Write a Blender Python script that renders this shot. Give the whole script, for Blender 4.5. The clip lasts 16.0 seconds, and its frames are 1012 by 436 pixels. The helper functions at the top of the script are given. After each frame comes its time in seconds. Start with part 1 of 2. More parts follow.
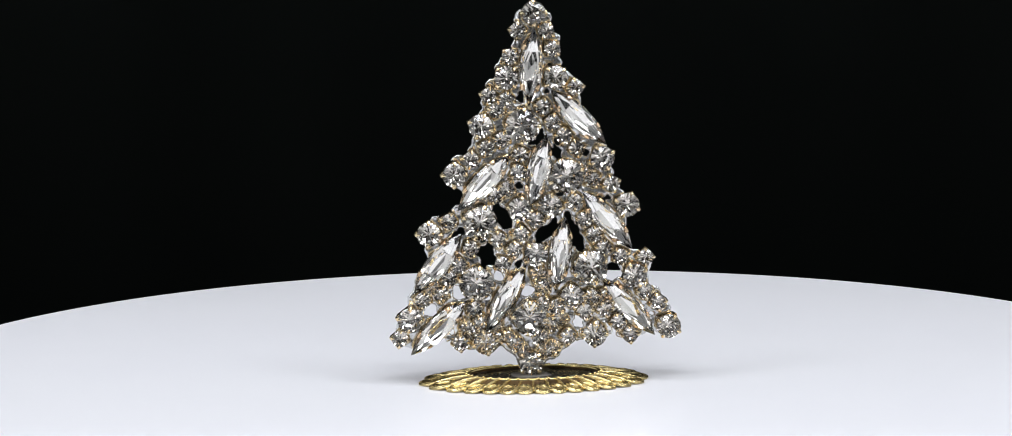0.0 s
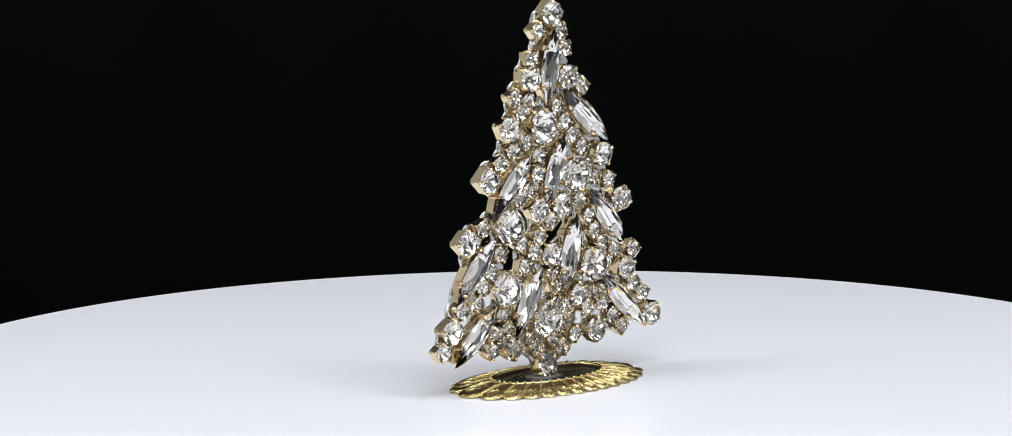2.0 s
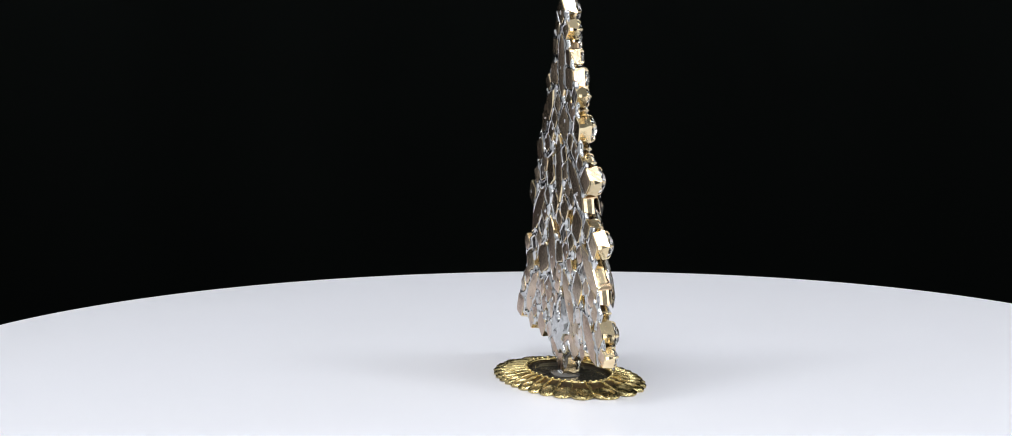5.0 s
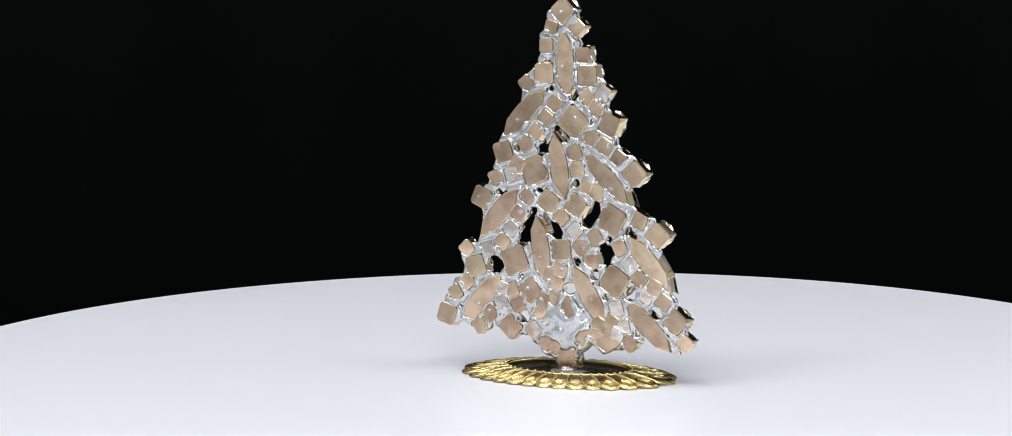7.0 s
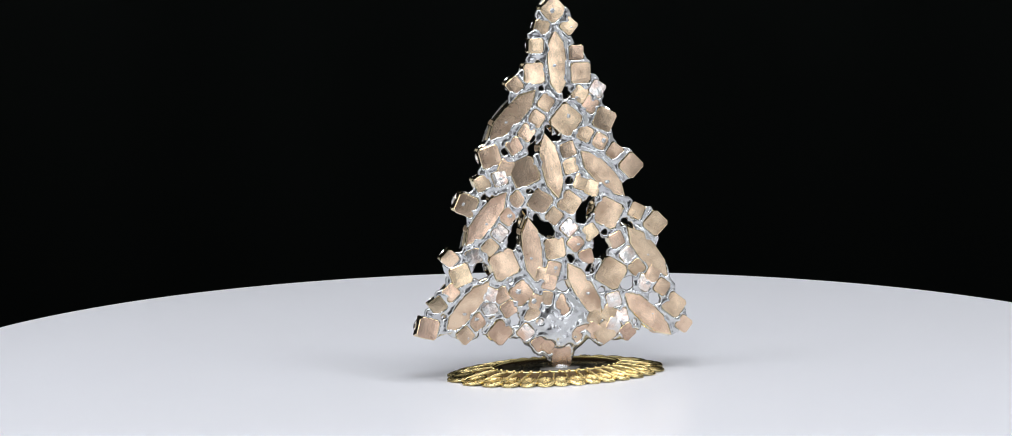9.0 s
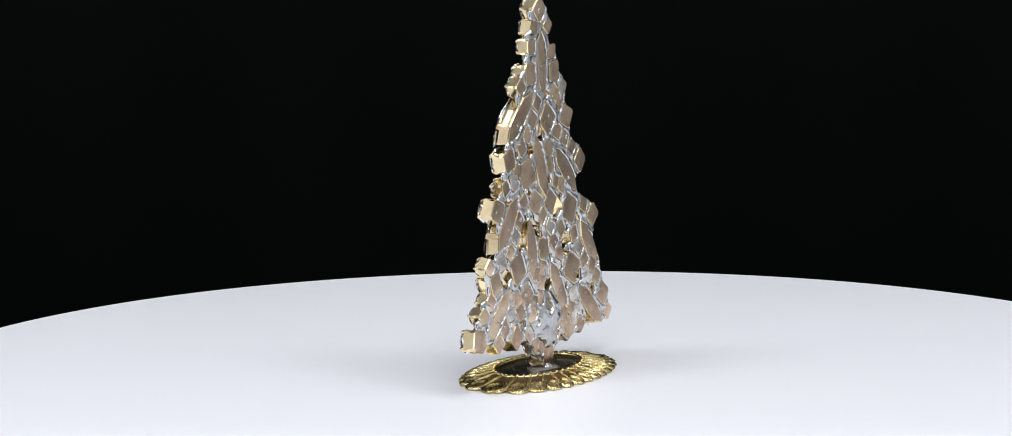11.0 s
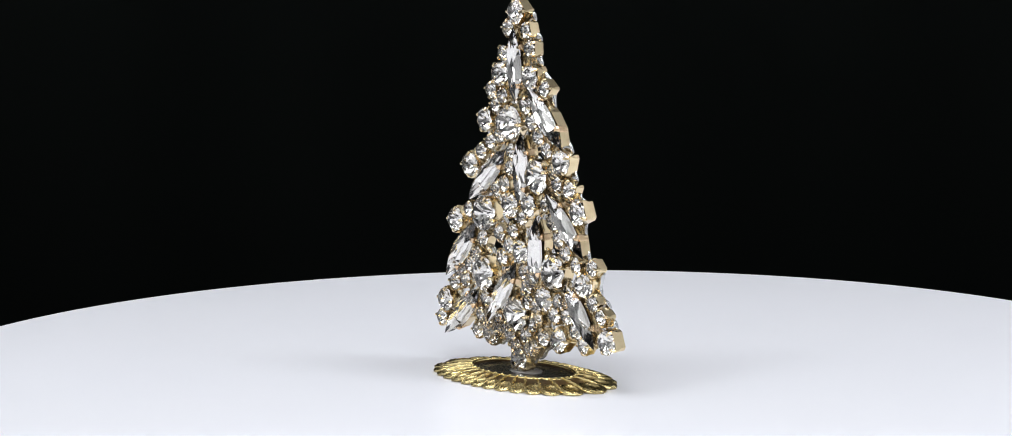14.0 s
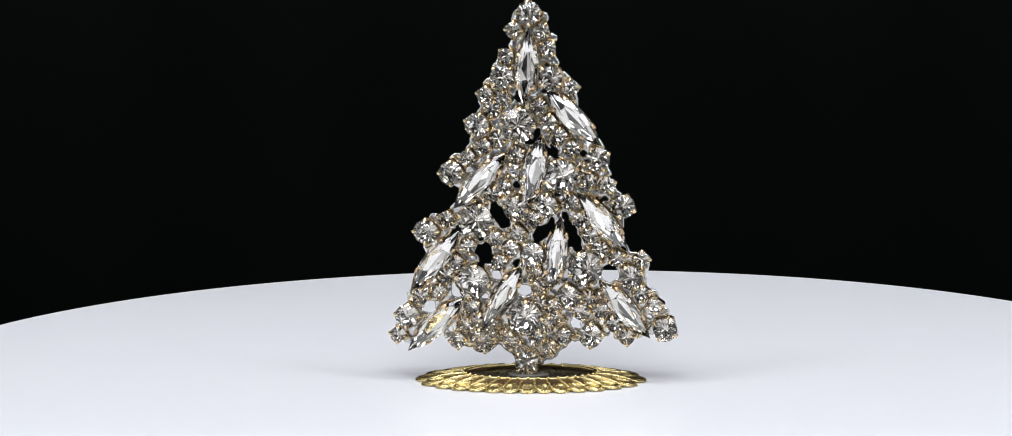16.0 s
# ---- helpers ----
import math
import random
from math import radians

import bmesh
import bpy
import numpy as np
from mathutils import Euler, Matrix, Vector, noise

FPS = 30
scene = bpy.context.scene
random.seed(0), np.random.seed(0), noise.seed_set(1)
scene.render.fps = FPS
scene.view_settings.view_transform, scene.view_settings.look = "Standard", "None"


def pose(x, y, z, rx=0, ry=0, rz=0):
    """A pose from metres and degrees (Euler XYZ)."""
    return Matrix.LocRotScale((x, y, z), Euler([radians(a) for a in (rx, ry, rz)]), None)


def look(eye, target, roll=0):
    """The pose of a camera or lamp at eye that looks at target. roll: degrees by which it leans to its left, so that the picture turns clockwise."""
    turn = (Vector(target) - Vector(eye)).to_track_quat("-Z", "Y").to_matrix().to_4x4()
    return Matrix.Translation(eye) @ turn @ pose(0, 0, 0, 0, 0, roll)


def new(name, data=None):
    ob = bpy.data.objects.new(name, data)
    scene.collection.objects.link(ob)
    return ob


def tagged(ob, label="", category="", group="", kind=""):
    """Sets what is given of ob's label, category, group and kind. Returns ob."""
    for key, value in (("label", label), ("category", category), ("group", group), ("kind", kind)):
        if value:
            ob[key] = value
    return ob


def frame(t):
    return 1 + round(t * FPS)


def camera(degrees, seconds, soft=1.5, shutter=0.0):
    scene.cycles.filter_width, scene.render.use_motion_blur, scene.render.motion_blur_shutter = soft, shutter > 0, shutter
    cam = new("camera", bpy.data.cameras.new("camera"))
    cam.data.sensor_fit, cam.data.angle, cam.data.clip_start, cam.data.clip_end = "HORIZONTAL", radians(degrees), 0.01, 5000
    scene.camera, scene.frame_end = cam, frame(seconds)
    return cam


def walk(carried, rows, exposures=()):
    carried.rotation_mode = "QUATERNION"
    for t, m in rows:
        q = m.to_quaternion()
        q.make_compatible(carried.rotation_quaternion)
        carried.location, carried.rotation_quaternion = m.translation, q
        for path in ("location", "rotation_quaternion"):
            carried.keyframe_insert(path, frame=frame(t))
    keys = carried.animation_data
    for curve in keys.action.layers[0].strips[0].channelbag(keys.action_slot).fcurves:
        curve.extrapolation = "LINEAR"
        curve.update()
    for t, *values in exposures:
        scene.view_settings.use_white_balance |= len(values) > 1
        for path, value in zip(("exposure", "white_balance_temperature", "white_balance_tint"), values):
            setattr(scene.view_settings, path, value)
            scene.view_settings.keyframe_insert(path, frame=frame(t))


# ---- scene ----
MM = 0.001


# ---------------------------------------------------------------- camera
cam = camera(17.8, 16.0, soft=0.95)
EYE = (0.0, -0.62750, 0.12091)
PAN, TILT, ROLL = radians(-0.720), radians(-8.071), -0.501
AIM = (EYE[0] + math.sin(PAN) * math.cos(TILT), EYE[1] + math.cos(PAN) * math.cos(TILT), EYE[2] + math.sin(TILT))
walk(cam, [(0.0, look(EYE, AIM, ROLL)), (16.0, look(EYE, AIM, ROLL))], [(0.0, 0.0), (4.2, 0.0), (6.4, 0.0), (7.0, -0.04), (7.5, -0.14), (8.0, -0.15), (8.5, -0.08), (9.2, -0.22), (11.3, 0.04), (12.5, 0.04), (16.0, 0.0)])


# ---------------------------------------------------------------- light
world = bpy.data.worlds.new("dark_studio")
scene.world = world
world.use_nodes = True
world.node_tree.nodes["Background"].inputs[0].default_value = (0.5, 0.56, 0.55, 1)
world.node_tree.nodes["Background"].inputs[1].default_value = 0.004


def softbox(name, eye, target, wide, high, watts, colour):
    """A studio light panel."""
    data = bpy.data.lights.new(name, "AREA")
    data.shape, data.size, data.size_y = "RECTANGLE", wide, high
    data.energy, data.color = watts, colour
    ob = new(name, data)
    ob.matrix_basis = look(eye, target)
    return ob


COOL = (0.917, 0.94, 1.0)
softbox("led_panel_side", (-0.24, -0.10, 0.56), (-0.05, -0.02, 0.0), 0.12, 0.46, 1.70, COOL)
softbox("led_panel_side", (0.24, -0.10, 0.56), (0.05, -0.02, 0.0), 0.12, 0.46, 1.70, COOL)
softbox("led_panel_front", (0.0, -0.36, 0.57), (0, -0.05, 0.0), 0.40, 0.10, 2.2, COOL)
softbox("led_strip_corner", (-0.335, -0.512, 0.085), (0, 0, 0.04), 0.11, 0.33, 0.52, COOL)
softbox("led_strip_corner", (0.345, -0.505, 0.085), (0, 0, 0.04), 0.11, 0.33, 0.44, COOL)


# ---------------------------------------------------------------- materials
def material(name, colour, rough, metal=0.0, spots=None, spot_scale=400.0, amount=0.5, bump=0.0, bump_scale=900.0, rough_vary=0.0, each=0.0, hue=0.0, detail=6):
    """A surface with two scales of variation, sized in the real world."""
    mat = bpy.data.materials.new(name)
    mat.use_nodes = True
    nodes, links = mat.node_tree.nodes, mat.node_tree.links
    bsdf = nodes["Principled BSDF"]
    bsdf.inputs["Base Color"].default_value = (*colour, 1)
    bsdf.inputs["Roughness"].default_value = rough
    bsdf.inputs["Metallic"].default_value = metal
    where = nodes.new("ShaderNodeTexCoord")
    out = None
    if spots:
        coarse = nodes.new("ShaderNodeTexNoise")
        coarse.inputs["Scale"].default_value, coarse.inputs["Detail"].default_value = spot_scale, detail
        links.new(where.outputs["Object"], coarse.inputs["Vector"])
        info = nodes.new("ShaderNodeObjectInfo")
        if each:
            shift = nodes.new("ShaderNodeVectorMath")
            shift.operation = "ADD"
            links.new(where.outputs["Object"], shift.inputs[0])
            links.new(info.outputs["Random"], shift.inputs[1])
            links.new(shift.outputs[0], coarse.inputs["Vector"])
        ramp = nodes.new("ShaderNodeMapRange")
        ramp.inputs[1].default_value, ramp.inputs[2].default_value = 0.40, 0.72
        ramp.inputs[4].default_value = amount
        links.new(coarse.outputs[0], ramp.inputs[0])
        mix = nodes.new("ShaderNodeMix")
        mix.data_type = "RGBA"
        mix.inputs[6].default_value, mix.inputs[7].default_value = (*colour, 1), (*spots, 1)
        links.new(ramp.outputs[0], mix.inputs[0])
        out = mix.outputs[2]
        if each:
            shade = nodes.new("ShaderNodeHueSaturation")
            tone = nodes.new("ShaderNodeMapRange")
            tone.inputs[3].default_value, tone.inputs[4].default_value = 1 - each, 1 + each
            links.new(info.outputs["Random"], tone.inputs[0])
            links.new(tone.outputs[0], shade.inputs["Value"])
            links.new(out, shade.inputs["Color"])
            out = shade.outputs[0]
            if hue:
                times = nodes.new("ShaderNodeMath")
                times.operation = "MULTIPLY"
                times.inputs[1].default_value = 7.31
                links.new(info.outputs["Random"], times.inputs[0])
                part_of = nodes.new("ShaderNodeMath")
                part_of.operation = "FRACT"
                links.new(times.outputs[0], part_of.inputs[0])
                turn = nodes.new("ShaderNodeMapRange")
                turn.inputs[3].default_value, turn.inputs[4].default_value = 0.5 - hue * 0.3, 0.5 + hue
                links.new(part_of.outputs[0], turn.inputs[0])
                links.new(turn.outputs[0], shade.inputs["Hue"])
        links.new(out, bsdf.inputs["Base Color"])
        if rough_vary:
            wear = nodes.new("ShaderNodeMapRange")
            wear.inputs[3].default_value, wear.inputs[4].default_value = rough - rough_vary, rough + rough_vary
            links.new(coarse.outputs[0], wear.inputs[0])
            links.new(wear.outputs[0], bsdf.inputs["Roughness"])
    if bump:
        grain = nodes.new("ShaderNodeTexNoise")
        grain.inputs["Scale"].default_value, grain.inputs["Detail"].default_value = bump_scale, 3
        links.new(where.outputs["Object"], grain.inputs["Vector"])
        relief = nodes.new("ShaderNodeBump")
        relief.inputs["Strength"].default_value, relief.inputs["Distance"].default_value = bump, 0.0003
        links.new(grain.outputs[0], relief.inputs["Height"])
        links.new(relief.outputs[0], bsdf.inputs["Normal"])
    return mat


def crystal_glass(name):
    mat = bpy.data.materials.new(name)
    mat.use_nodes = True
    nodes, links = mat.node_tree.nodes, mat.node_tree.links
    nodes.remove(nodes["Principled BSDF"])
    glass = nodes.new("ShaderNodeBsdfGlass")
    glass.inputs["IOR"].default_value, glass.inputs["Roughness"].default_value = 1.56, 0.0
    glass.inputs["Color"].default_value = (0.995, 0.997, 1.0, 1)
    links.new(glass.outputs[0], nodes["Material Output"].inputs[0])
    return mat


WHITE = material("white_gloss_plastic", (0.80, 0.80, 0.82), 0.30, spots=(0.77, 0.77, 0.80), spot_scale=14, amount=0.5, rough_vary=0.05)
BLACK = material("black_velvet", (0.029, 0.034, 0.031), 1.0, spots=(0.034, 0.039, 0.035), spot_scale=9)
SHADE = material("black_cloth", (0.017, 0.019, 0.018), 1.0, spots=(0.021, 0.023, 0.022), spot_scale=9)
for cloth in (BLACK, SHADE):
    cloth.node_tree.nodes["Principled BSDF"].inputs["Specular IOR Level"].default_value = 0.0
# grey of the added front screen, tuned for the reflections in stones and plates
LENS_SCREEN = material("grey_screen_cloth", (0.21, 0.21, 0.207), 0.9, spots=(0.17, 0.17, 0.168), spot_scale=14, amount=0.6)
FABRIC = material("white_bounce_fabric", (0.84, 0.84, 0.83), 0.85, spots=(0.80, 0.80, 0.79), spot_scale=12, amount=0.6)
GREY = material("dark_grey_plastic", (0.03, 0.03, 0.032), 0.5, spots=(0.04, 0.04, 0.04), spot_scale=60)
GLASS = crystal_glass("clear_crystal")
FOIL = material("silver_foil", (0.85, 0.825, 0.78), 0.05, 1.0)
BRASS = material("polished_brass", (0.84, 0.70, 0.44), 0.15, 1.0, spots=(0.66, 0.48, 0.29), spot_scale=420, amount=0.6, rough_vary=0.08, each=0.12, bump=0.10)
COPPER = material("tarnished_copper_back", (0.67, 0.50, 0.37), 0.26, 1.0, spots=(0.33, 0.215, 0.15), spot_scale=240, amount=0.85, rough_vary=0.08, each=0.18, hue=0.02, bump=0.05, bump_scale=500, detail=8)
CLAW = material("rose_brass_claw", (0.80, 0.60, 0.38), 0.26, 1.0, spots=(0.52, 0.34, 0.2), spot_scale=700, amount=0.6, each=0.15)
TINNED = material("tinned_copper_back", (0.74, 0.73, 0.71), 0.24, 1.0, spots=(0.58, 0.40, 0.30), spot_scale=300, amount=1.0, rough_vary=0.12, each=0.2, bump=0.6, bump_scale=420, detail=2)
SOLDER = material("silver_solder", (0.64, 0.65, 0.65), 0.22, 1.0, spots=(0.42, 0.42, 0.43), spot_scale=420, amount=0.9, rough_vary=0.08, bump=0.45, bump_scale=600)
GOLD = material("antique_gold_filigree", (0.82, 0.68, 0.33), 0.26, 1.0, spots=(0.30, 0.20, 0.07), spot_scale=2.6, amount=0.55, rough_vary=0.10, each=0.15, bump=0.4, bump_scale=4.0)
PATINA = material("dark_bronze_patina", (0.13, 0.075, 0.03), 0.45, 0.7, spots=(0.03, 0.024, 0.014), spot_scale=260, amount=0.9, rough_vary=0.1)
GLUE = material("dried_grey_glue", (0.17, 0.16, 0.145), 0.18, 0.0, spots=(0.09, 0.085, 0.08), spot_scale=2.0, amount=0.8, bump=0.4, bump_scale=3.0)
PLATE = material("smoky_metal_plate", (0.26, 0.24, 0.21), 0.25, 0.9, spots=(0.05, 0.045, 0.04), spot_scale=160, amount=0.8, rough_vary=0.1)


# ---------------------------------------------------------------- mesh helpers
def finish(name, bm, materials, smooth=False):
    bmesh.ops.recalc_face_normals(bm, faces=bm.faces)
    data = bpy.data.meshes.new(name)
    bm.to_mesh(data)
    bm.free()
    for m in materials:
        data.materials.append(m)
    if smooth:
        data.shade_smooth()
    return data


def place(name, data, parent, m, label=""):
    """One mesh object under a thing or a part."""
    ob = new(name, data)
    ob.parent = parent
    ob.matrix_basis = m
    if label:
        ob["label"] = label
    return ob


def part(name, bm, mat, parent, label="", smooth=False):
    return place(name, finish(name, bm, [mat], smooth), parent, Matrix(), label)


def ring(bm, points):
    return [bm.verts.new(p) for p in points]


def bridge(bm, a, b, slot=0):
    n = len(a)
    for i in range(n):
        f = bm.faces.new((a[i], a[(i + 1) % n], b[(i + 1) % n], b[i]))
        f.material_index = slot


def lathe(bm, profile, n, cap_first=False, cap_last=False):
    rings = [ring(bm, [(r * math.cos(2 * math.pi * k / n), r * math.sin(2 * math.pi * k / n), z) for k in range(n)]) for r, z in profile]
    for a, b in zip(rings, rings[1:]):
        bridge(bm, a, b)
    if cap_first:
        bm.faces.new(rings[0])
    if cap_last:
        bm.faces.new(rings[-1])


# ---------------------------------------------------------------- studio shell
ASSUMED_TENT = (-0.42, 0.42, -0.52, 0.44, -0.085, 0.62)  # x, x, y, y, z, z of the assumed photo tent, its white sides unseen


def slab(name, lo, hi, mat, label, category):
    bm = bmesh.new()
    bmesh.ops.create_cube(bm, size=1.0)
    for v in bm.verts:
        v.co = Vector([l + (h - l) * (c + 0.5) for l, h, c in zip(lo, hi, v.co)])
    ob = new(name, finish(name, bm, [mat]))
    return tagged(ob, label, category, kind="structure")


def studio():
    x0, x1, y0, y1, z0, z1 = ASSUMED_TENT
    bm = bmesh.new()
    bmesh.ops.create_grid(bm, x_segments=8, y_segments=8, size=0.85)
    floor = new("ground", finish("ground", bm, [SHADE]))
    floor.location = (0, 0, z0)
    tagged(floor, "black cloth covered table top under the turntable", "ground", kind="structure")
    bm = bmesh.new()
    cols = 60
    front = []
    for z in (z0, z1):
        front.append([bm.verts.new((x0 + (x1 - x0) * k / cols, y1 + 0.006 * math.sin(k * 1.3) + 0.004 * math.sin(k * 0.37), z)) for k in range(cols + 1)])
    for k in range(cols):
        bm.faces.new((front[0][k], front[0][k + 1], front[1][k + 1], front[1][k]))
    bmesh.ops.solidify(bm, geom=bm.faces[:], thickness=0.004)
    wall = new("backdrop", finish("backdrop", bm, [BLACK], True))
    tagged(wall, "black velvet backdrop cloth hanging behind the turntable", "backdrop", kind="structure")
    # unseen white sides and top, added as reflectors to brighten crystals and metal
    white = "unseen white fabric wall, added to bounce light onto the crystals"
    slab("wall_west", (x0 - 0.006, y0, z0), (x0, y1, z1), FABRIC, white, "wall")
    slab("wall_east", (x1, y0, z0), (x1 + 0.006, y1, z1), FABRIC, white, "wall")
    slab("ceiling", (x0, y0, z1), (x1, y1, z1 + 0.006), FABRIC, "unseen white fabric top, added to bounce light onto the crystals", "ceiling")
    # unseen screen with a lens opening, added to darken what crystals and copper mirror
    dark = "unseen dark grey screen round the lens, added to darken the crystals' reflections"
    slab("unseen_screen_upper", (x0, y0 - 0.006, 0.20), (x1, y0, z1), LENS_SCREEN, dark, "wall")
    slab("unseen_screen_lower", (-0.12, y0 - 0.006, z0), (0.12, y0, 0.05), LENS_SCREEN, dark, "wall")
    slab("unseen_screen_side", (x0, y0 - 0.006, z0), (-0.12, y0, 0.20), LENS_SCREEN, dark, "wall")
    slab("unseen_screen_side", (0.12, y0 - 0.006, z0), (x1, y0, 0.20), LENS_SCREEN, dark, "wall")


studio()


# ---------------------------------------------------------------- turntable
PLATTER_OFF = (-0.40 * MM, 1.37 * MM)  # the platter sits a little off the axle
TABLE_RADIUS = 135.78 * MM


def turntable():
    thing = new("turntable")
    tagged(thing, "round white glossy plastic turntable with a thin rounded edge", "turntable")
    bm = bmesh.new()
    r = TABLE_RADIUS
    prof = [(r * f, 0.0) for f in (0.1, 0.5, 0.9)]
    for k in range(7):
        a = math.radians(90 * k / 6)
        prof.append((r - 0.0012 + 0.0012 * math.sin(a), -0.0012 + 0.0012 * math.cos(a)))
    prof += [(r, -0.013), (r - 0.002, -0.015), (r * 0.6, -0.015)]
    lathe(bm, prof, 192, True, True)
    bmesh.ops.translate(bm, verts=bm.verts, vec=(PLATTER_OFF[0], PLATTER_OFF[1], 0))
    part("platter", bm, WHITE, thing, smooth=False)
    for ob in thing.children:
        for poly in ob.data.polygons:
            poly.use_smooth = poly.normal.z < 0.99
    bm = bmesh.new()
    lathe(bm, [(0.098, -0.0152), (0.100, -0.018), (0.108, -0.078), (0.110, -0.085)], 96, True, True)
    part("drive_housing", bm, GREY, thing, "dark grey round motor housing under the platter", True)
    return thing


table = turntable()


# ---------------------------------------------------------------- rhinestone settings
def cup_outline(size, chamfer):
    h, c = size / 2, size * chamfer
    return [(h - c, -h), (h, -h + c), (h, h - c), (h - c, h), (-h + c, h), (-h, h - c), (-h, -h + c), (-h + c, -h)]


def boat_outline(length, width, n):
    """Two arcs that meet in points, as pairs, counter-clockwise from the right tip."""
    a, b = length / 2, width / 2
    rad = (a * a + b * b) / (2 * b)
    pts = []
    for k in range(n):
        x = a - 2 * a * k / n
        pts.append((x, math.sqrt(max(rad * rad - x * x, 0)) - (rad - b)))
    for k in range(n):
        x = -a + 2 * a * k / n
        pts.append((x, -(math.sqrt(max(rad * rad - x * x, 0)) - (rad - b))))
    return pts


def boat_back(length, width):
    """The back of a marquise cup: a long hexagon with slightly bowed sides."""
    a, b = length / 2, width / 2
    half = [(a, 0), (0.56 * a, 0.86 * b), (0, b), (-0.56 * a, 0.86 * b)]
    return half + [(-x, -y) for x, y in half]


def cup_mesh(name, outline, high, flare=1.05, back=None, lip=None):
    """An open metal cup: a flat back plate with a bevelled rim, thin walls and a hollow inside."""
    bm = bmesh.new()
    wall = 0.22 * MM

    def at(f, z, inset=0.0, pts=None):
        out = []
        for x, y in pts or outline:
            d = math.hypot(x, y)
            g = f * (1 - inset / d)
            out.append((x * g, y * g, z))
        return out

    rings = [ring(bm, at(0.94, 0.0)), ring(bm, at(0.98, 0.05 * MM)), ring(bm, at(1.0, 0.26 * MM)),
             ring(bm, at(1.0, high * 0.42)), ring(bm, at(flare, high * 0.80, 0.0, lip)), ring(bm, at(flare, high, 0.0, lip)), ring(bm, at(flare, high, wall, lip)), ring(bm, at(0.96, high * 0.12, wall))]
    # the back swells a little, as pressed sheet does
    mid = ring(bm, at(0.55, -0.03 * MM))
    bridge(bm, mid, rings[0], 1)
    heart = bm.verts.new((0, 0, -0.04 * MM))
    for a, b in zip(mid, mid[1:] + mid[:1]):
        bm.faces.new((a, b, heart)).material_index = 1
    for k, (a, b) in enumerate(zip(rings, rings[1:])):
        bridge(bm, a, b)
    bm.faces.new(rings[-1]).material_index = 0
    return finish(name, bm, [BRASS, back or COPPER])


def claw_mesh(name, reach, high, over, wide, mat):
    """A bent metal claw standing at the rim (x outwards) and folding in over the stone."""
    bm = bmesh.new()
    t = 0.24 * MM
    path = [(reach - 0.30 * MM, high * 0.08), (reach + 0.05 * MM, high * 0.95), (reach - 0.06 * MM, high + 0.30 * MM), (reach - over * 0.5, high + 0.62 * MM), (reach - over, high + 0.66 * MM)]
    inner = [(x - t, z - 0.05 * MM) for x, z in path]
    inner[3], inner[4] = (path[3][0] - t * 0.4, path[3][1] - t), (path[4][0], path[4][1] - t * 0.8)
    rings = []
    for k, (p, q) in enumerate(zip(path, inner)):
        w = wide / 2 * (1.25, 1.15, 0.95, 0.72, 0.4)[k]
        rings.append(ring(bm, [(p[0], -w * 0.7, p[1]), (p[0] + 0.03 * MM, 0, p[1] + 0.03 * MM), (p[0], w * 0.7, p[1]), (q[0], w, q[1]), (q[0], -w, q[1])]))
    for a, b in zip(rings, rings[1:]):
        bridge(bm, a, b)
    bm.faces.new(rings[0])
    bm.faces.new(rings[-1])
    return finish(name, bm, [mat])


def crown(bm, table_ring, star, girdle):
    """Table, star triangles, kites and girdle facets; the star has as many points as the table, the girdle twice as many."""
    n = len(table_ring)
    bm.faces.new(table_ring)
    for k in range(n):
        t0, t1 = table_ring[k], table_ring[(k + 1) % n]
        s0, s1 = star[k], star[(k - 1) % n]
        g0, g1, g2 = girdle[2 * k], girdle[2 * k + 1], girdle[(2 * k + 2) % (2 * n)]
        for f in ((t0, t1, s0), (s0, g1, g0), (s0, g2, g1), (t0, s0, g0), (t0, g0, s1)):
            bm.faces.new(f)


def round_crystal(name, r, seed):
    """A chaton cut stone: eight-sided table, star and kite facets, mirrored pavilion. Girdle at z = 0."""
    rnd = random.Random(seed)
    bm = bmesh.new()
    n = 8
    j = lambda s: 1 + rnd.uniform(-s, s)

    def loop(f, z, half, count):
        return ring(bm, [(r * f * j(0.01) * math.cos(2 * math.pi * (k + half) / count), r * f * j(0.01) * math.sin(2 * math.pi * (k + half) / count), z * r * j(0.02)) for k in range(count)])

    girdle = loop(1.0, 0.03, 0.0, 2 * n)
    crown(bm, loop(0.56, 0.38, 0.0, n), loop(0.78, 0.23, 0.5, n), girdle)
    low = ring(bm, [(v.co.x, v.co.y, r * ((-0.02, -0.17)[k % 2] + rnd.uniform(-0.025, 0.025))) for k, v in enumerate(girdle)])
    bridge(bm, girdle, low, 0)
    culet = bm.verts.new((rnd.uniform(-0.04, 0.04) * r, rnd.uniform(-0.04, 0.04) * r, -0.84 * r))
    for k in range(2 * n):
        bm.faces.new((low[k], low[(k + 1) % (2 * n)], culet)).material_index = 1
    return finish(name, bm, [GLASS, FOIL])


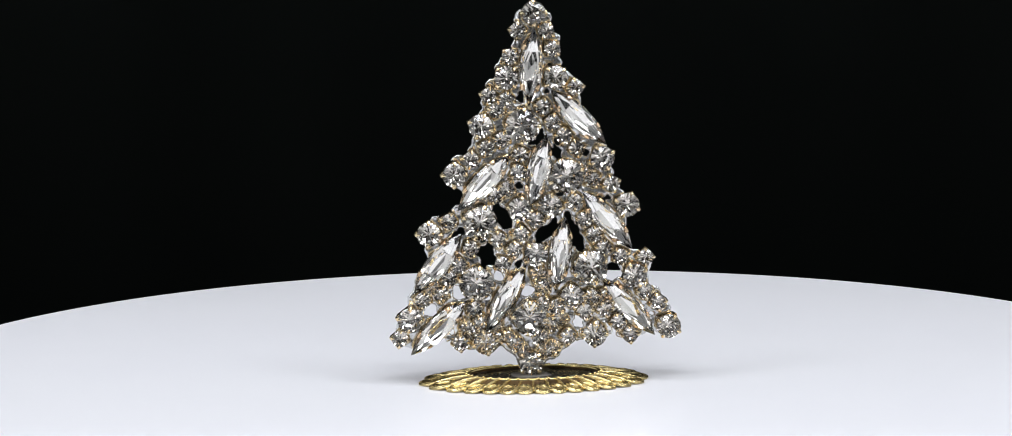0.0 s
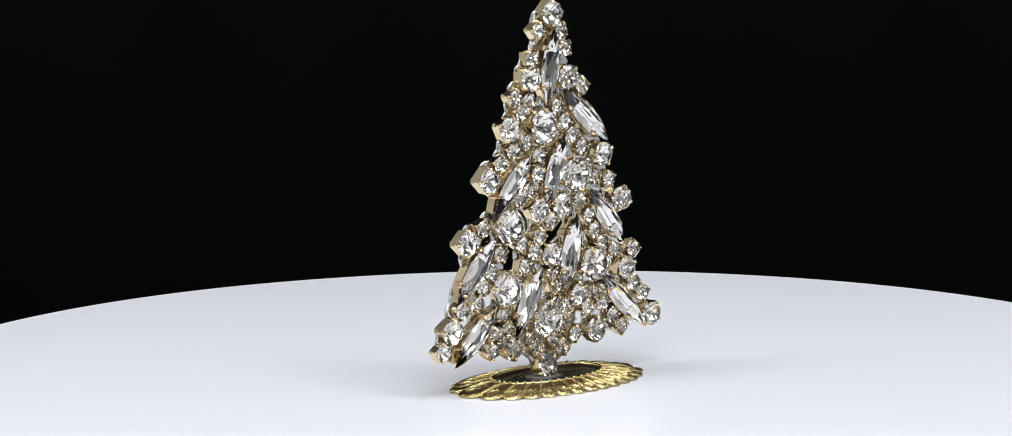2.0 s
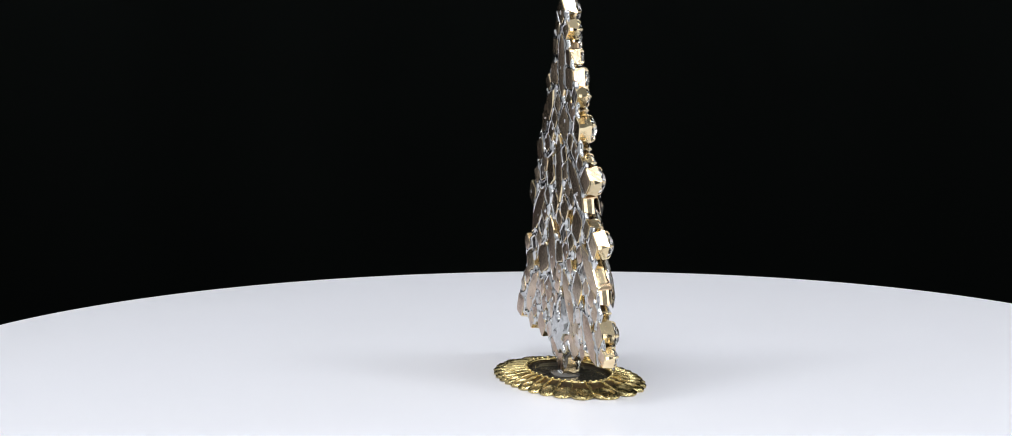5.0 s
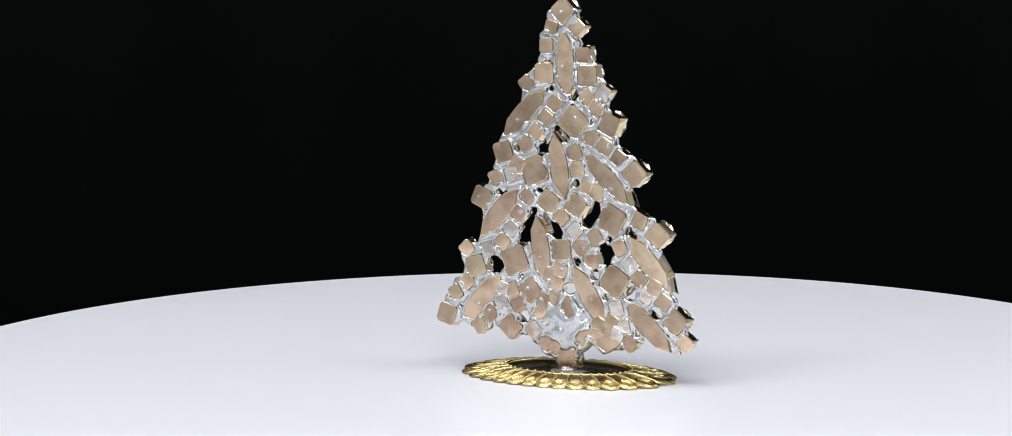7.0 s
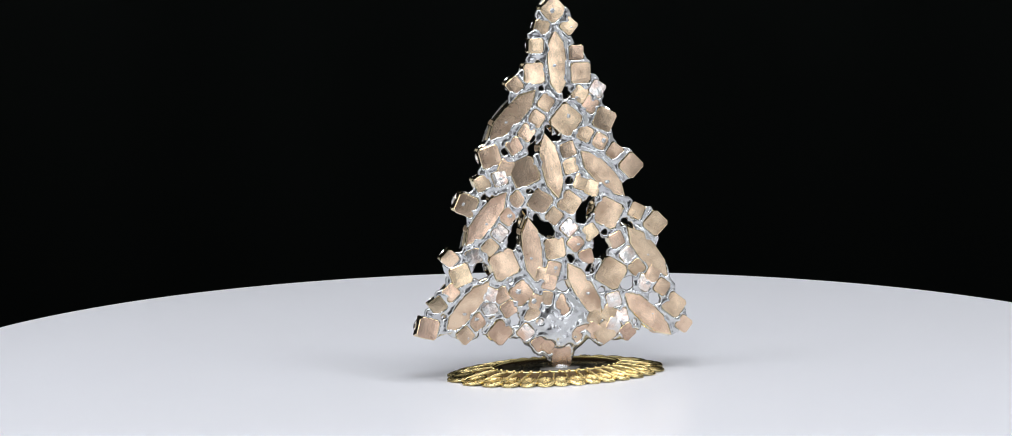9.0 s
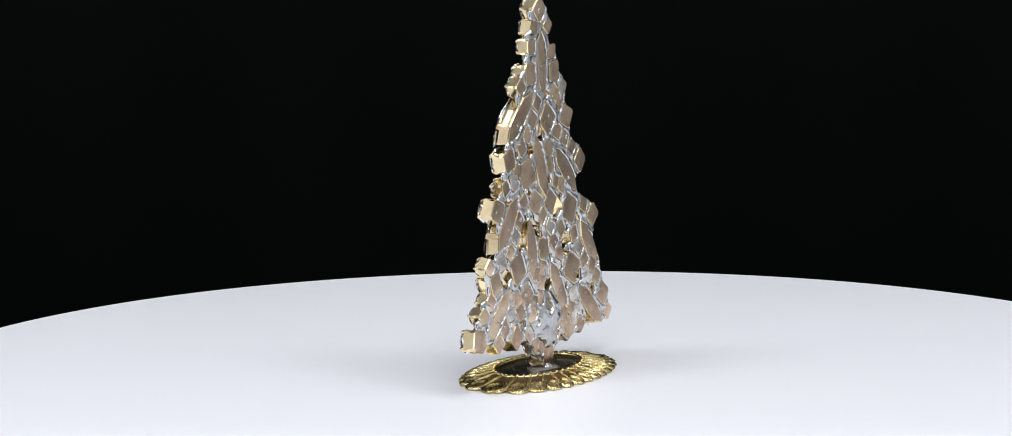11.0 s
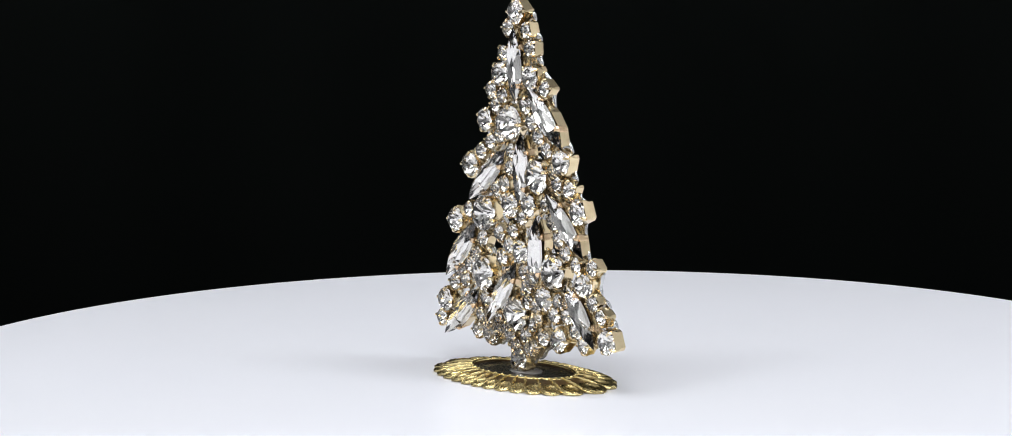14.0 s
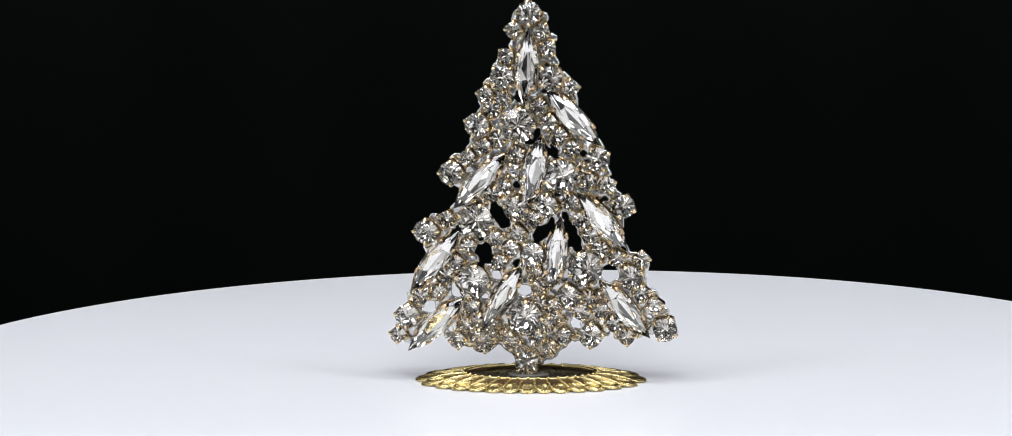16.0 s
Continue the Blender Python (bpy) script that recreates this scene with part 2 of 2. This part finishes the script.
def marquise_crystal(name, length, width, seed):
    """A navette stone: six-sided long table, kites round it, and a mirrored pavilion cut in two tiers with a short keel."""
    rnd = random.Random(seed)
    bm = bmesh.new()
    j = lambda s: 1 + rnd.uniform(-s, s)
    out = boat_outline(length, width, 6)
    girdle = ring(bm, [(x, y, 0.08 * MM) for x, y in out])
    low = ring(bm, [(x, y, -0.08 * MM) for x, y in out])
    top = ring(bm, [(x * 0.70 * j(0.04), y * 0.50 * j(0.08), 1.12 * MM * j(0.05)) for x, y in out[::2]])
    star = ring(bm, [(x * 0.84 * j(0.03), y * 0.76 * j(0.05), 0.66 * MM * j(0.06)) for x, y in out[1::2]])
    crown(bm, top, star, girdle)
    bridge(bm, low, girdle, 0)
    deep = ring(bm, [(x * 0.56 * j(0.08), y * 0.52 * j(0.10), -0.82 * MM * j(0.06)) for x, y in out[1::2]])
    keel = [bm.verts.new((length * f * j(0.15), rnd.uniform(-0.15, 0.15) * MM, -1.28 * MM)) for f in (0.17, -0.17)]
    faces = []
    for k in range(6):
        l0, l1, l2 = low[2 * k], low[2 * k + 1], low[(2 * k + 2) % 12]
        faces += [(l0, l1, deep[k]), (l1, l2, deep[k]), (l0, deep[k], deep[k - 1])]
        faces.append((deep[k - 1], deep[k], keel[0 if k in (0, 1, 5) else 1]))
    faces += [(deep[1], keel[0], keel[1]), (deep[4], keel[1], keel[0])]
    for f in faces:
        bm.faces.new(f).material_index = 1
    return finish(name, bm, [GLASS, FOIL])


def blob_mesh(name, seed):
    """A lump of solder, about one unit across."""
    bm = bmesh.new()
    bmesh.ops.create_icosphere(bm, subdivisions=3, radius=0.5)
    for v in bm.verts:
        q = v.co * 3.1 + Vector((seed * 7.3, 0, 0))
        v.co *= 1 + 0.14 * noise.noise(q) + 0.07 * noise.noise(q * 2.2)
    return finish(name, bm, [SOLDER], True)


SIZES = {  # cup size, cup height, stone radius, seat above the cup
    "large": (5.4, 2.7, 3.42, 0.80),
    "medium": (4.15, 2.5, 2.36, 0.46),
    "small": (3.0, 2.15, 1.58, 0.32),
}
BOAT = (13.6, 4.0, 2.3, 15.4, 4.45, 0.62)

# the tree's upright plane: x across, y up, z out of the front
TREE_PLANE = Matrix.Translation((0, -4.15 * MM, 0)) @ pose(0, 0, 0, 0, 0, 4.9) @ pose(0, 0, 0, 90.75, 0, 0) @ Matrix.Translation((0, 0, -2.6 * MM))

# marquise stones: across, up, angle
MARQUISES = [(-2.82, 62.02, 86), (6.42, 52.09, 135), (-1.41, 41.91, 78), (-12.01, 39.83, 46), (12, 31.98, 130),
             (-21.29, 23.78, 51), (2.68, 25.33, 82), (-8.03, 16.78, 58), (-21.14, 11.38, 43), (16, 14.64, 132)]
LARGES = [(-4.59, 50.74, 40), (4.15, 40.8, 67), (-12.94, 32, 27), (-13.6, 19.93, 32), (8.46, 22.76, 67),
          (-3.55, 13.02, 40)]
MEDIUMS = [(-2.19, 72.5, 48), (1.86, 60.11, 86), (-7.65, 59.95, 89), (-12.45, 50.6, 25), (11.08, 44.15, 73),
           (-17.96, 41.21, 45), (16, 34.82, 24), (0.97, 34.8, 35), (-5.11, 34.32, 35), (-22.93, 29.42, 44),
           (-2, 25.47, 82), (17.29, 21.01, 70), (5.02, 16.91, 52), (-26.74, 12.89, 38), (-11.99, 8.02, 58),
           (9.44, 9.23, 43), (24.05, 10.86, 15), (-3.13, 3.68, 0)]
SMALLS_TOP = [(-5.32, 69.29, 41), (0.33, 69.02, 15), (1.41, 65.51, 2), (-6.77, 63.95, 88), (5.9, 57.92, 51),
              (-11.06, 56.69, 33), (-7.46, 55.8, 33), (-0.46, 54.3, 35), (-9.55, 53.63, 33), (1.51, 51.25, 36),
              (3.59, 48.56, 36), (-8.41, 47.95, 30), (-11.51, 46.3, 30), (6.07, 46.06, 57), (-4.87, 44.86, 69),
              (-14.54, 44.13, 35), (7.83, 41.94, 25), (-5.37, 41.67, 75), (9.13, 39.83, 72), (12.74, 38.99, 65),
              (-7.59, 38.32, 20), (-9.87, 37.09, 25), (5.6, 35.48, 45), (-18.99, 32.15, 27)]
SMALLS_MIDDLE = [(7.58, 32.12, 40), (-1.88, 31.84, 40), (-4.92, 29.4, 45), (9.3, 29.03, 40), (-9.3, 28.39, 55),
                 (-14.76, 26.53, 65), (-6.25, 26.31, 45), (11.28, 26.25, 42), (14.72, 24.55, 70), (19.43, 24.34, 45),
                 (-8.47, 23.35, 75), (-17.11, 23.31, 50), (-1.62, 21.34, 15), (-18.96, 20.73, 50), (0.53, 20.26, 15),
                 (-22.36, 19.29, 30), (-0.74, 18.74, 15), (19.34, 17.74, 48), (-20.49, 17.57, 30), (11.21, 16.74, 25),
                 (9.15, 16.68, 65), (-24.24, 16.61, 35), (-0.5, 15.37, 20)]
SMALLS_LOW = [(22.1, 15.32, 55), (1.91, 14.92, 20), (-14.08, 14.56, 75), (11.58, 14.2, 60), (7.63, 13.9, 60),
              (2.66, 12.43, 25), (-12.96, 11.81, 30), (14.09, 11.65, 55), (1, 11.31, 30), (-10.05, 11.22, 30),
              (-15.48, 11.2, 78), (-14.11, 9.38, 25), (-7.52, 9.2, 40), (16.52, 9.05, 50), (4.21, 8.97, 45),
              (-28.79, 8.85, 37), (-1.3, 8.65, 30), (-9.81, 8.62, 35), (-16.89, 7.95, 50), (-6.13, 7.61, 40),
              (1.34, 6.64, 55), (-4.49, 6.27, 40), (-0.55, 6.15, 40)]


def turned_outline(outline, x, y, angle):
    c, d = math.cos(radians(angle)), math.sin(radians(angle))
    return [(x + c * u - d * v, y + d * u + c * v) for u, v in outline]


def solder_web(plates):
    """The solder that has flowed into the gaps between neighbouring plates: a sheet with hollows, edges lapping onto the plates."""
    step, x0, y0, nx, ny = 0.2, -34.0, -1.0, 320, 385
    gx, gy = np.meshgrid(x0 + step * np.arange(nx), y0 + step * np.arange(ny), indexing="ij")
    near = np.full((nx, ny), 9.0)
    second = np.full((nx, ny), 9.0)
    for outline in plates:
        px, py = [p[0] for p in outline], [p[1] for p in outline]
        i0, i1 = max(int((min(px) - 2.5 - x0) / step), 0), min(int((max(px) + 2.5 - x0) / step) + 1, nx)
        j0, j1 = max(int((min(py) - 2.5 - y0) / step), 0), min(int((max(py) + 2.5 - y0) / step) + 1, ny)
        X, Y = gx[i0:i1, j0:j1], gy[i0:i1, j0:j1]
        dist, inside = np.full(X.shape, 9.0), np.ones(X.shape, bool)
        for (ax, ay), (bx, by) in zip(outline, outline[1:] + outline[:1]):
            ex, ey = bx - ax, by - ay
            t = np.clip(((X - ax) * ex + (Y - ay) * ey) / (ex * ex + ey * ey), 0, 1)
            dist = np.minimum(dist, np.hypot(X - ax - t * ex, Y - ay - t * ey))
            inside &= ex * (Y - ay) - ey * (X - ax) > 0
        dist = np.where(inside, -dist, dist)
        n1, n2 = near[i0:i1, j0:j1], second[i0:i1, j0:j1]
        second[i0:i1, j0:j1] = np.minimum(np.maximum(n1, dist), n2)
        near[i0:i1, j0:j1] = np.minimum(n1, dist)
    wave = np.zeros((nx, ny))
    fine = np.zeros((nx, ny))
    for i in range(nx):
        for j in range(ny):
            if second[i, j] < 2.0:
                wave[i, j] = noise.noise((gx[i, j] * 0.55, gy[i, j] * 0.55, 3.0))
                fine[i, j] = noise.noise((gx[i, j] * 1.9, gy[i, j] * 1.9, 8.0))
    lump = np.exp(-(((gx + 3.2) / 4.6) ** 2 + ((gy - 10.5) / 4.6) ** 2) ** 2)  # the thick patch over the stem
    lap = 0.26 + 2.0 * np.clip(wave - 0.10, 0, 1) + 2.6 * lump * (0.75 + 0.9 * wave)
    gap = np.clip(near, 0, 9) + second  # the width to be filled
    wide = 2.15 + 0.8 * wave + 1.2 * lump
    full = (near > -lap) & (gap < wide) & (near < 1.1 + lump)
    dip = np.clip(near / 0.55, 0, 1) ** 1.3
    back = -0.16 - 0.10 * np.clip(-near / 0.4, 0, 1) + 0.30 * dip * (1 - 0.8 * lump) - 0.15 * fine - 0.40 * lump
    rim = np.clip((near + lap) / 0.25, 0, 1) * np.clip((wide - gap) / 0.4, 0, 1)
    back = back + 0.40 * (1 - rim) ** 2
    front = 0.85 + 0.35 * wave + 0.2 * fine
    cells = full[:-1, :-1] & full[1:, :-1] & full[1:, 1:] & full[:-1, 1:]
    verts, index = [], {}

    def vert(i, j, side):
        key = (i, j, side)
        if key not in index:
            index[key] = len(verts)
            z = front[i, j] if side else back[i, j]
            verts.append((gx[i, j] * MM, gy[i, j] * MM, z * MM))
        return index[key]

    faces = []
    for i, j in zip(*np.nonzero(cells)):
        a, b, c, d = (i, j), (i + 1, j), (i + 1, j + 1), (i, j + 1)
        faces.append([vert(*q, 0) for q in (d, c, b, a)])
        faces.append([vert(*q, 1) for q in (a, b, c, d)])
        for p, q, ni, nj in ((a, b, i, j - 1), (b, c, i + 1, j), (c, d, i, j + 1), (d, a, i - 1, j)):
            if not (0 <= ni < nx - 1 and 0 <= nj < ny - 1 and cells[ni, nj]):
                faces.append([vert(*p, 0), vert(*q, 0), vert(*q, 1), vert(*p, 1)])
    data = bpy.data.meshes.new("solder_web")
    data.from_pydata(verts, [], faces)
    bm = bmesh.new()
    bm.from_mesh(data)
    for _ in range(5):
        bmesh.ops.smooth_vert(bm, verts=bm.verts, factor=0.5, use_axis_x=True, use_axis_y=True, use_axis_z=True)
    bm.to_mesh(data)
    bm.free()
    data.materials.append(SOLDER)
    data.shade_smooth()
    return data


def rhinestone_tree():
    tree = new("rhinestone_tree")
    tagged(tree, "clear crystal rhinestone christmas tree ornament on an oval gold filigree base", "ornament")
    rnd = random.Random(5)
    spots = []  # places on the back plates: across, up
    plates = []  # their outlines, for the solder

    def setting(kind, cup, crystals, claws, claw, x, y, angle, high, lift=0.0):
        m = TREE_PLANE @ Matrix.Translation((x * MM, y * MM, lift * MM)) @ pose(0, 0, 0, rnd.uniform(-3.6, 3.6), rnd.uniform(-3.6, 3.6), angle)
        ob = place(kind, cup, tree, m)
        turn = rnd.uniform(0, 45) if kind != "marquise_setting" else 180 * rnd.randint(0, 1)
        place("crystal", rnd.choice(crystals), ob, Matrix.Translation((0, 0, high * MM)) @ pose(0, 0, 0, rnd.uniform(-5, 5), rnd.uniform(-5, 5), turn))
        for cm in claws:
            place("claw", claw, ob, cm)
        return ob

    for kind, rows in (("large", LARGES), ("medium", MEDIUMS), ("small", SMALLS_TOP + SMALLS_MIDDLE + SMALLS_LOW)):
        size, high, r, seat = SIZES[kind]
        shape, lip = cup_outline(size * MM, 0.13), cup_outline(size * MM, 0.035)
        cup = cup_mesh("setting", shape, high * MM, 1.0, lip=lip)
        tinned = cup_mesh("setting", shape, high * MM, 1.0, TINNED, lip)
        crystals = [round_crystal("crystal", r * MM, k) for k in range(4)]
        claw = claw_mesh("claw", max(size * 0.64, r + 0.16) * MM, (high + seat - 0.12) * MM, (max(size * 0.64, r + 0.16) - r * 0.74) * MM, (0.36 + 0.15 * r) * MM, BRASS)
        claws = [pose(0, 0, 0, 0, 0, 45 + 90 * k) for k in range(4)]
        for x, y, angle in rows:
            setting("stone_setting", tinned if rnd.random() < (0.35 if kind == "small" and y < 40 else 0.15 if kind == "small" else 0.0) else cup, crystals, claws, claw, x, y, angle, high + seat)
            spots.append((x, y))
            plates.append(turned_outline(cup_outline(size, 0.06), x, y, angle))
    cup = cup_mesh("setting", boat_back(BOAT[0] * MM, BOAT[1] * MM), BOAT[2] * MM, 1.03)
    crystals = [marquise_crystal("crystal", BOAT[3] * MM, BOAT[4] * MM, 20 + k) for k in range(4)]
    claw = claw_mesh("claw", 0, (BOAT[2] + 0.35) * MM, 0.95 * MM, 1.25 * MM, CLAW)
    claws = []
    for sx in (-1, 1):
        for sy in (-1, 1):
            claws.append(pose(sx * 3.9 * MM, sy * 1.86 * MM, 0, 0, 0, sy * 90 - sx * sy * 14))
    for x, y, angle in MARQUISES:
        setting("marquise_setting", cup, crystals, claws, claw, x, y, angle, BOAT[2] + BOAT[5])
        plates.append(turned_outline(boat_back(BOAT[0], BOAT[1]), x, y, angle))
        for f in (-5.2, -3.4, -1.2, 1.2, 3.4, 5.2):
            spots.append((x + f * math.cos(radians(angle)), y + f * math.sin(radians(angle))))

    blobs = [blob_mesh("solder_drop", k) for k in range(5)]
    place("solder_web", solder_web(plates), tree, TREE_PLANE, "bright silver solder flowed between the settings")
    place("solder_drop", blobs[0], tree, TREE_PLANE @ Matrix.Translation((-3.1 * MM, 1.5 * MM, 0.9 * MM)) @ Matrix.Diagonal((3.4 * MM, 1.8 * MM, 3.0 * MM, 1)))
    m = TREE_PLANE @ Matrix.Translation((-3.0 * MM, 1.25 * MM, 1.2 * MM)) @ pose(0, 0, 0, 90, 0, 0)
    glue = blob_mesh("glue_patch", 9)
    glue.materials[0] = GLUE
    place("glue_patch", glue, tree, m @ Matrix.Diagonal((8.0 * MM, 5.5 * MM, 0.9 * MM, 1)), "dried grey glue round the foot of the tree")
    # small drops on the back plates
    for x, y in spots[::6]:
        m = TREE_PLANE @ Matrix.Translation(((x + rnd.uniform(-0.8, 0.8)) * MM, (y + rnd.uniform(-0.8, 0.8)) * MM, 0.0))
        w = rnd.uniform(0.4, 1.15) * MM
        place("solder_drop", rnd.choice(blobs), tree, m @ Matrix.Diagonal((w, w * rnd.uniform(0.6, 1.1), w * 0.35, 1)))
    return tree


tree = rhinestone_tree()


# ---------------------------------------------------------------- oval filigree base
BASE = Matrix.Translation((-2.584 * MM, -3.778 * MM, 0)) @ pose(0, 0, 0, 0, 0, 8.0)
HALF_LONG, HALF_SHORT = 22.7, 13.4
PETALS = 28


def oval(f, a, z):
    """A point of the base: f from the inner rim (0) to the outer edge (1), at the angle a."""
    x0, y0 = 13.2 * math.cos(a), 7.4 * math.sin(a)
    x1, y1 = HALF_LONG * math.cos(a), HALF_SHORT * math.sin(a)
    return Vector(((x0 + (x1 - x0) * f) * MM, (y0 + (y1 - y0) * f) * MM, z * MM))


def filigree_base(thing):
    bm = bmesh.new()
    n = 120
    rows = [(-0.06, 0.9), (-0.02, 1.75), (0.05, 1.8), (0.35, 1.05), (0.66, 0.40), (0.76, 0.10), (0.66, 0.02), (0.0, 0.9)]
    rings = [ring(bm, [oval(f, 2 * math.pi * k / n, z) for k in range(n)]) for f, z in rows]
    for a, b in zip(rings, rings[1:] + rings[:1]):
        bridge(bm, a, b)
    base = place("base", finish("base", bm, [PATINA], True), thing, BASE, "oval antique gold filigree base with dark patina in its grooves")
    # recessed plate
    bm = bmesh.new()
    outer = ring(bm, [oval(-0.05, 2 * math.pi * k / n, 1.40) for k in range(n)])
    inner = ring(bm, [oval(-0.30, 2 * math.pi * k / n, 1.22) for k in range(n)])
    under = ring(bm, [oval(-0.05, 2 * math.pi * k / n, 0.3) for k in range(n)])
    bridge(bm, outer, inner)
    bridge(bm, under, outer)
    bm.faces.new(inner)
    bm.faces.new(under)
    place("centre_plate", finish("centre_plate", bm, [PLATE], True), base, Matrix(), "dark smoky oval metal plate")
    # rim wire
    bm = bmesh.new()
    tube = []
    for k in range(n):
        a = 2 * math.pi * k / n
        tube.append([bm.verts.new(oval(0.0 + 0.055 * math.cos(q), a, 1.75 + 0.30 * math.sin(q))) for q in [2 * math.pi * s / 8 for s in range(8)]])
    for a, b in zip(tube, tube[1:] + tube[:1]):
        bridge(bm, a, b)
    place("rim", finish("rim", bm, [GOLD], True), base, Matrix())
    # pieces: scalloped petals, ribs and beads
    bead = bmesh.new()
    bmesh.ops.create_icosphere(bead, subdivisions=2, radius=0.31 * MM)
    bead = finish("bead", bead, [GOLD], True)
    for k in range(42):
        a = 2 * math.pi * (k + 0.5) / 42
        place("bead", bead, base, Matrix.Translation(oval(0.02, a, 1.98)))

    def petal_mesh():
        """A dished scallop: x outwards 0..1, y across -1..1, z up; a rounded lip round a hollow."""
        bm = bmesh.new()
        nu, nv = 12, 24
        grid = []
        for i in range(nu + 1):
            u = i / nu
            w = 0.55 + 0.45 * math.sin(math.pi * min(u * 0.62 + 0.1, 1) ) if u < 0.5 else math.sqrt(max(1 - ((u - 0.5) / 0.5) ** 2, 0.0)) * 0.995
            w = max(w, 0.12)
            row = []
            for s in range(nv + 1):
                v = -1 + 2 * s / nv
                far = math.hypot(v, (u - 0.42) / 0.58)
                z = (1 - u) * 0.75 + 0.40 * math.exp(-((far - 0.80) / 0.15) ** 2) - 0.22 * math.exp(-(far / 0.5) ** 2) + 0.22 + 0.07 * u * math.cos(6 * math.pi * v)
                row.append(bm.verts.new((u, v * w, max(z, 0.0))))
            grid.append(row)
        for i in range(nu):
            for s in range(nv):
                bm.faces.new((grid[i][s], grid[i + 1][s], grid[i + 1][s + 1], grid[i][s + 1]))
        edge = grid[0] + [r[-1] for r in grid[1:]] + grid[-1][-2::-1] + [r[0] for r in grid[-2:0:-1]]
        low = [bm.verts.new((v.co.x, v.co.y, v.co.z - 0.45)) for v in edge]
        bridge(bm, edge, low)
        bm.faces.new(low)
        return finish("petal", bm, [GOLD], True)

    def rib_mesh():
        """A looped rib: x inwards to outwards 0..1, a rounded bar."""
        bm = bmesh.new()
        rings = []
        for i in range(9):
            u = i / 8
            r = 0.5 * (0.75 + 0.5 * math.sin(math.pi * u))
            rings.append(ring(bm, [(u, r * math.cos(q), r * math.sin(q) * 1.0 + (1 - u)) for q in [2 * math.pi * s / 8 for s in range(8)]]))
        for a, b in zip(rings, rings[1:]):
            bridge(bm, a, b)
        bm.faces.new(rings[0])
        bm.faces.new(rings[-1])
        return finish("rib", bm, [GOLD], True)

    petal, rib = petal_mesh(), rib_mesh()

    def radial(a, f0, f1, z0, wide, tall):
        p, q = oval(f0, a, 0), oval(f1, a, 0)
        d = q - p
        turn = math.atan2(d.y, d.x)
        return Matrix.Translation((p.x, p.y, z0 * MM)) @ Matrix.Rotation(turn, 4, "Z") @ Matrix.Diagonal((d.length, wide * MM, tall * MM, 1))

    # even steps along the outline
    fine = [oval(1, 2 * math.pi * k / 720, 0) for k in range(721)]
    run = [0.0]
    for p, q in zip(fine, fine[1:]):
        run.append(run[-1] + (q - p).length)
    mixed = [1.7 * s / run[-1] - 0.7 * k / 720 for k, s in enumerate(run)]

    def step(s):
        k = next(i for i, m in enumerate(mixed) if m >= s % 1.0)
        return 2 * math.pi * k / 720

    for k in range(PETALS):
        a, b, c = step(k / PETALS + 1e-6), step((k + 0.5) / PETALS), step((k - 0.5) / PETALS + 1e-6)
        width = (oval(0.9, b, 0) - oval(0.9, c, 0)).length / MM
        place("petal", petal, base, radial(a, 0.40, 1.0, 0.20, width * 0.51, 0.90))
        for side in (0.5,):
            q = step((k + side) / PETALS)
            place("rib", rib, base, radial(q, 0.05, 0.72, 0.66, width * 0.12, 1.05))
    return base


filigree_base(tree)


# ---------------------------------------------------------------- what moves
def turned(t):
    """Degrees turned: the motor starts at 0.18 s and runs evenly after a short ramp."""
    start, ramp, rate = 0.180, 0.421, 22.38
    if t < start:
        run = 0.0
    elif t < start + ramp:
        run = (t - start) ** 2 / (2 * ramp)
    else:
        run = t - start - ramp / 2
    return -0.836 + rate * run


def motions():
    times = [0.0, 0.15, 0.3, 0.45, 0.6, 0.8, 1.0, 1.5, 2.0, 2.5] + [3.0 + k for k in range(14)]
    walk(tree, [(t, pose(0, 0, 0, 0, 0, turned(t))) for t in times])
    walk(table, [(t, pose(0, 0, 0, 0, 0, turned(t))) for t in times])


motions()
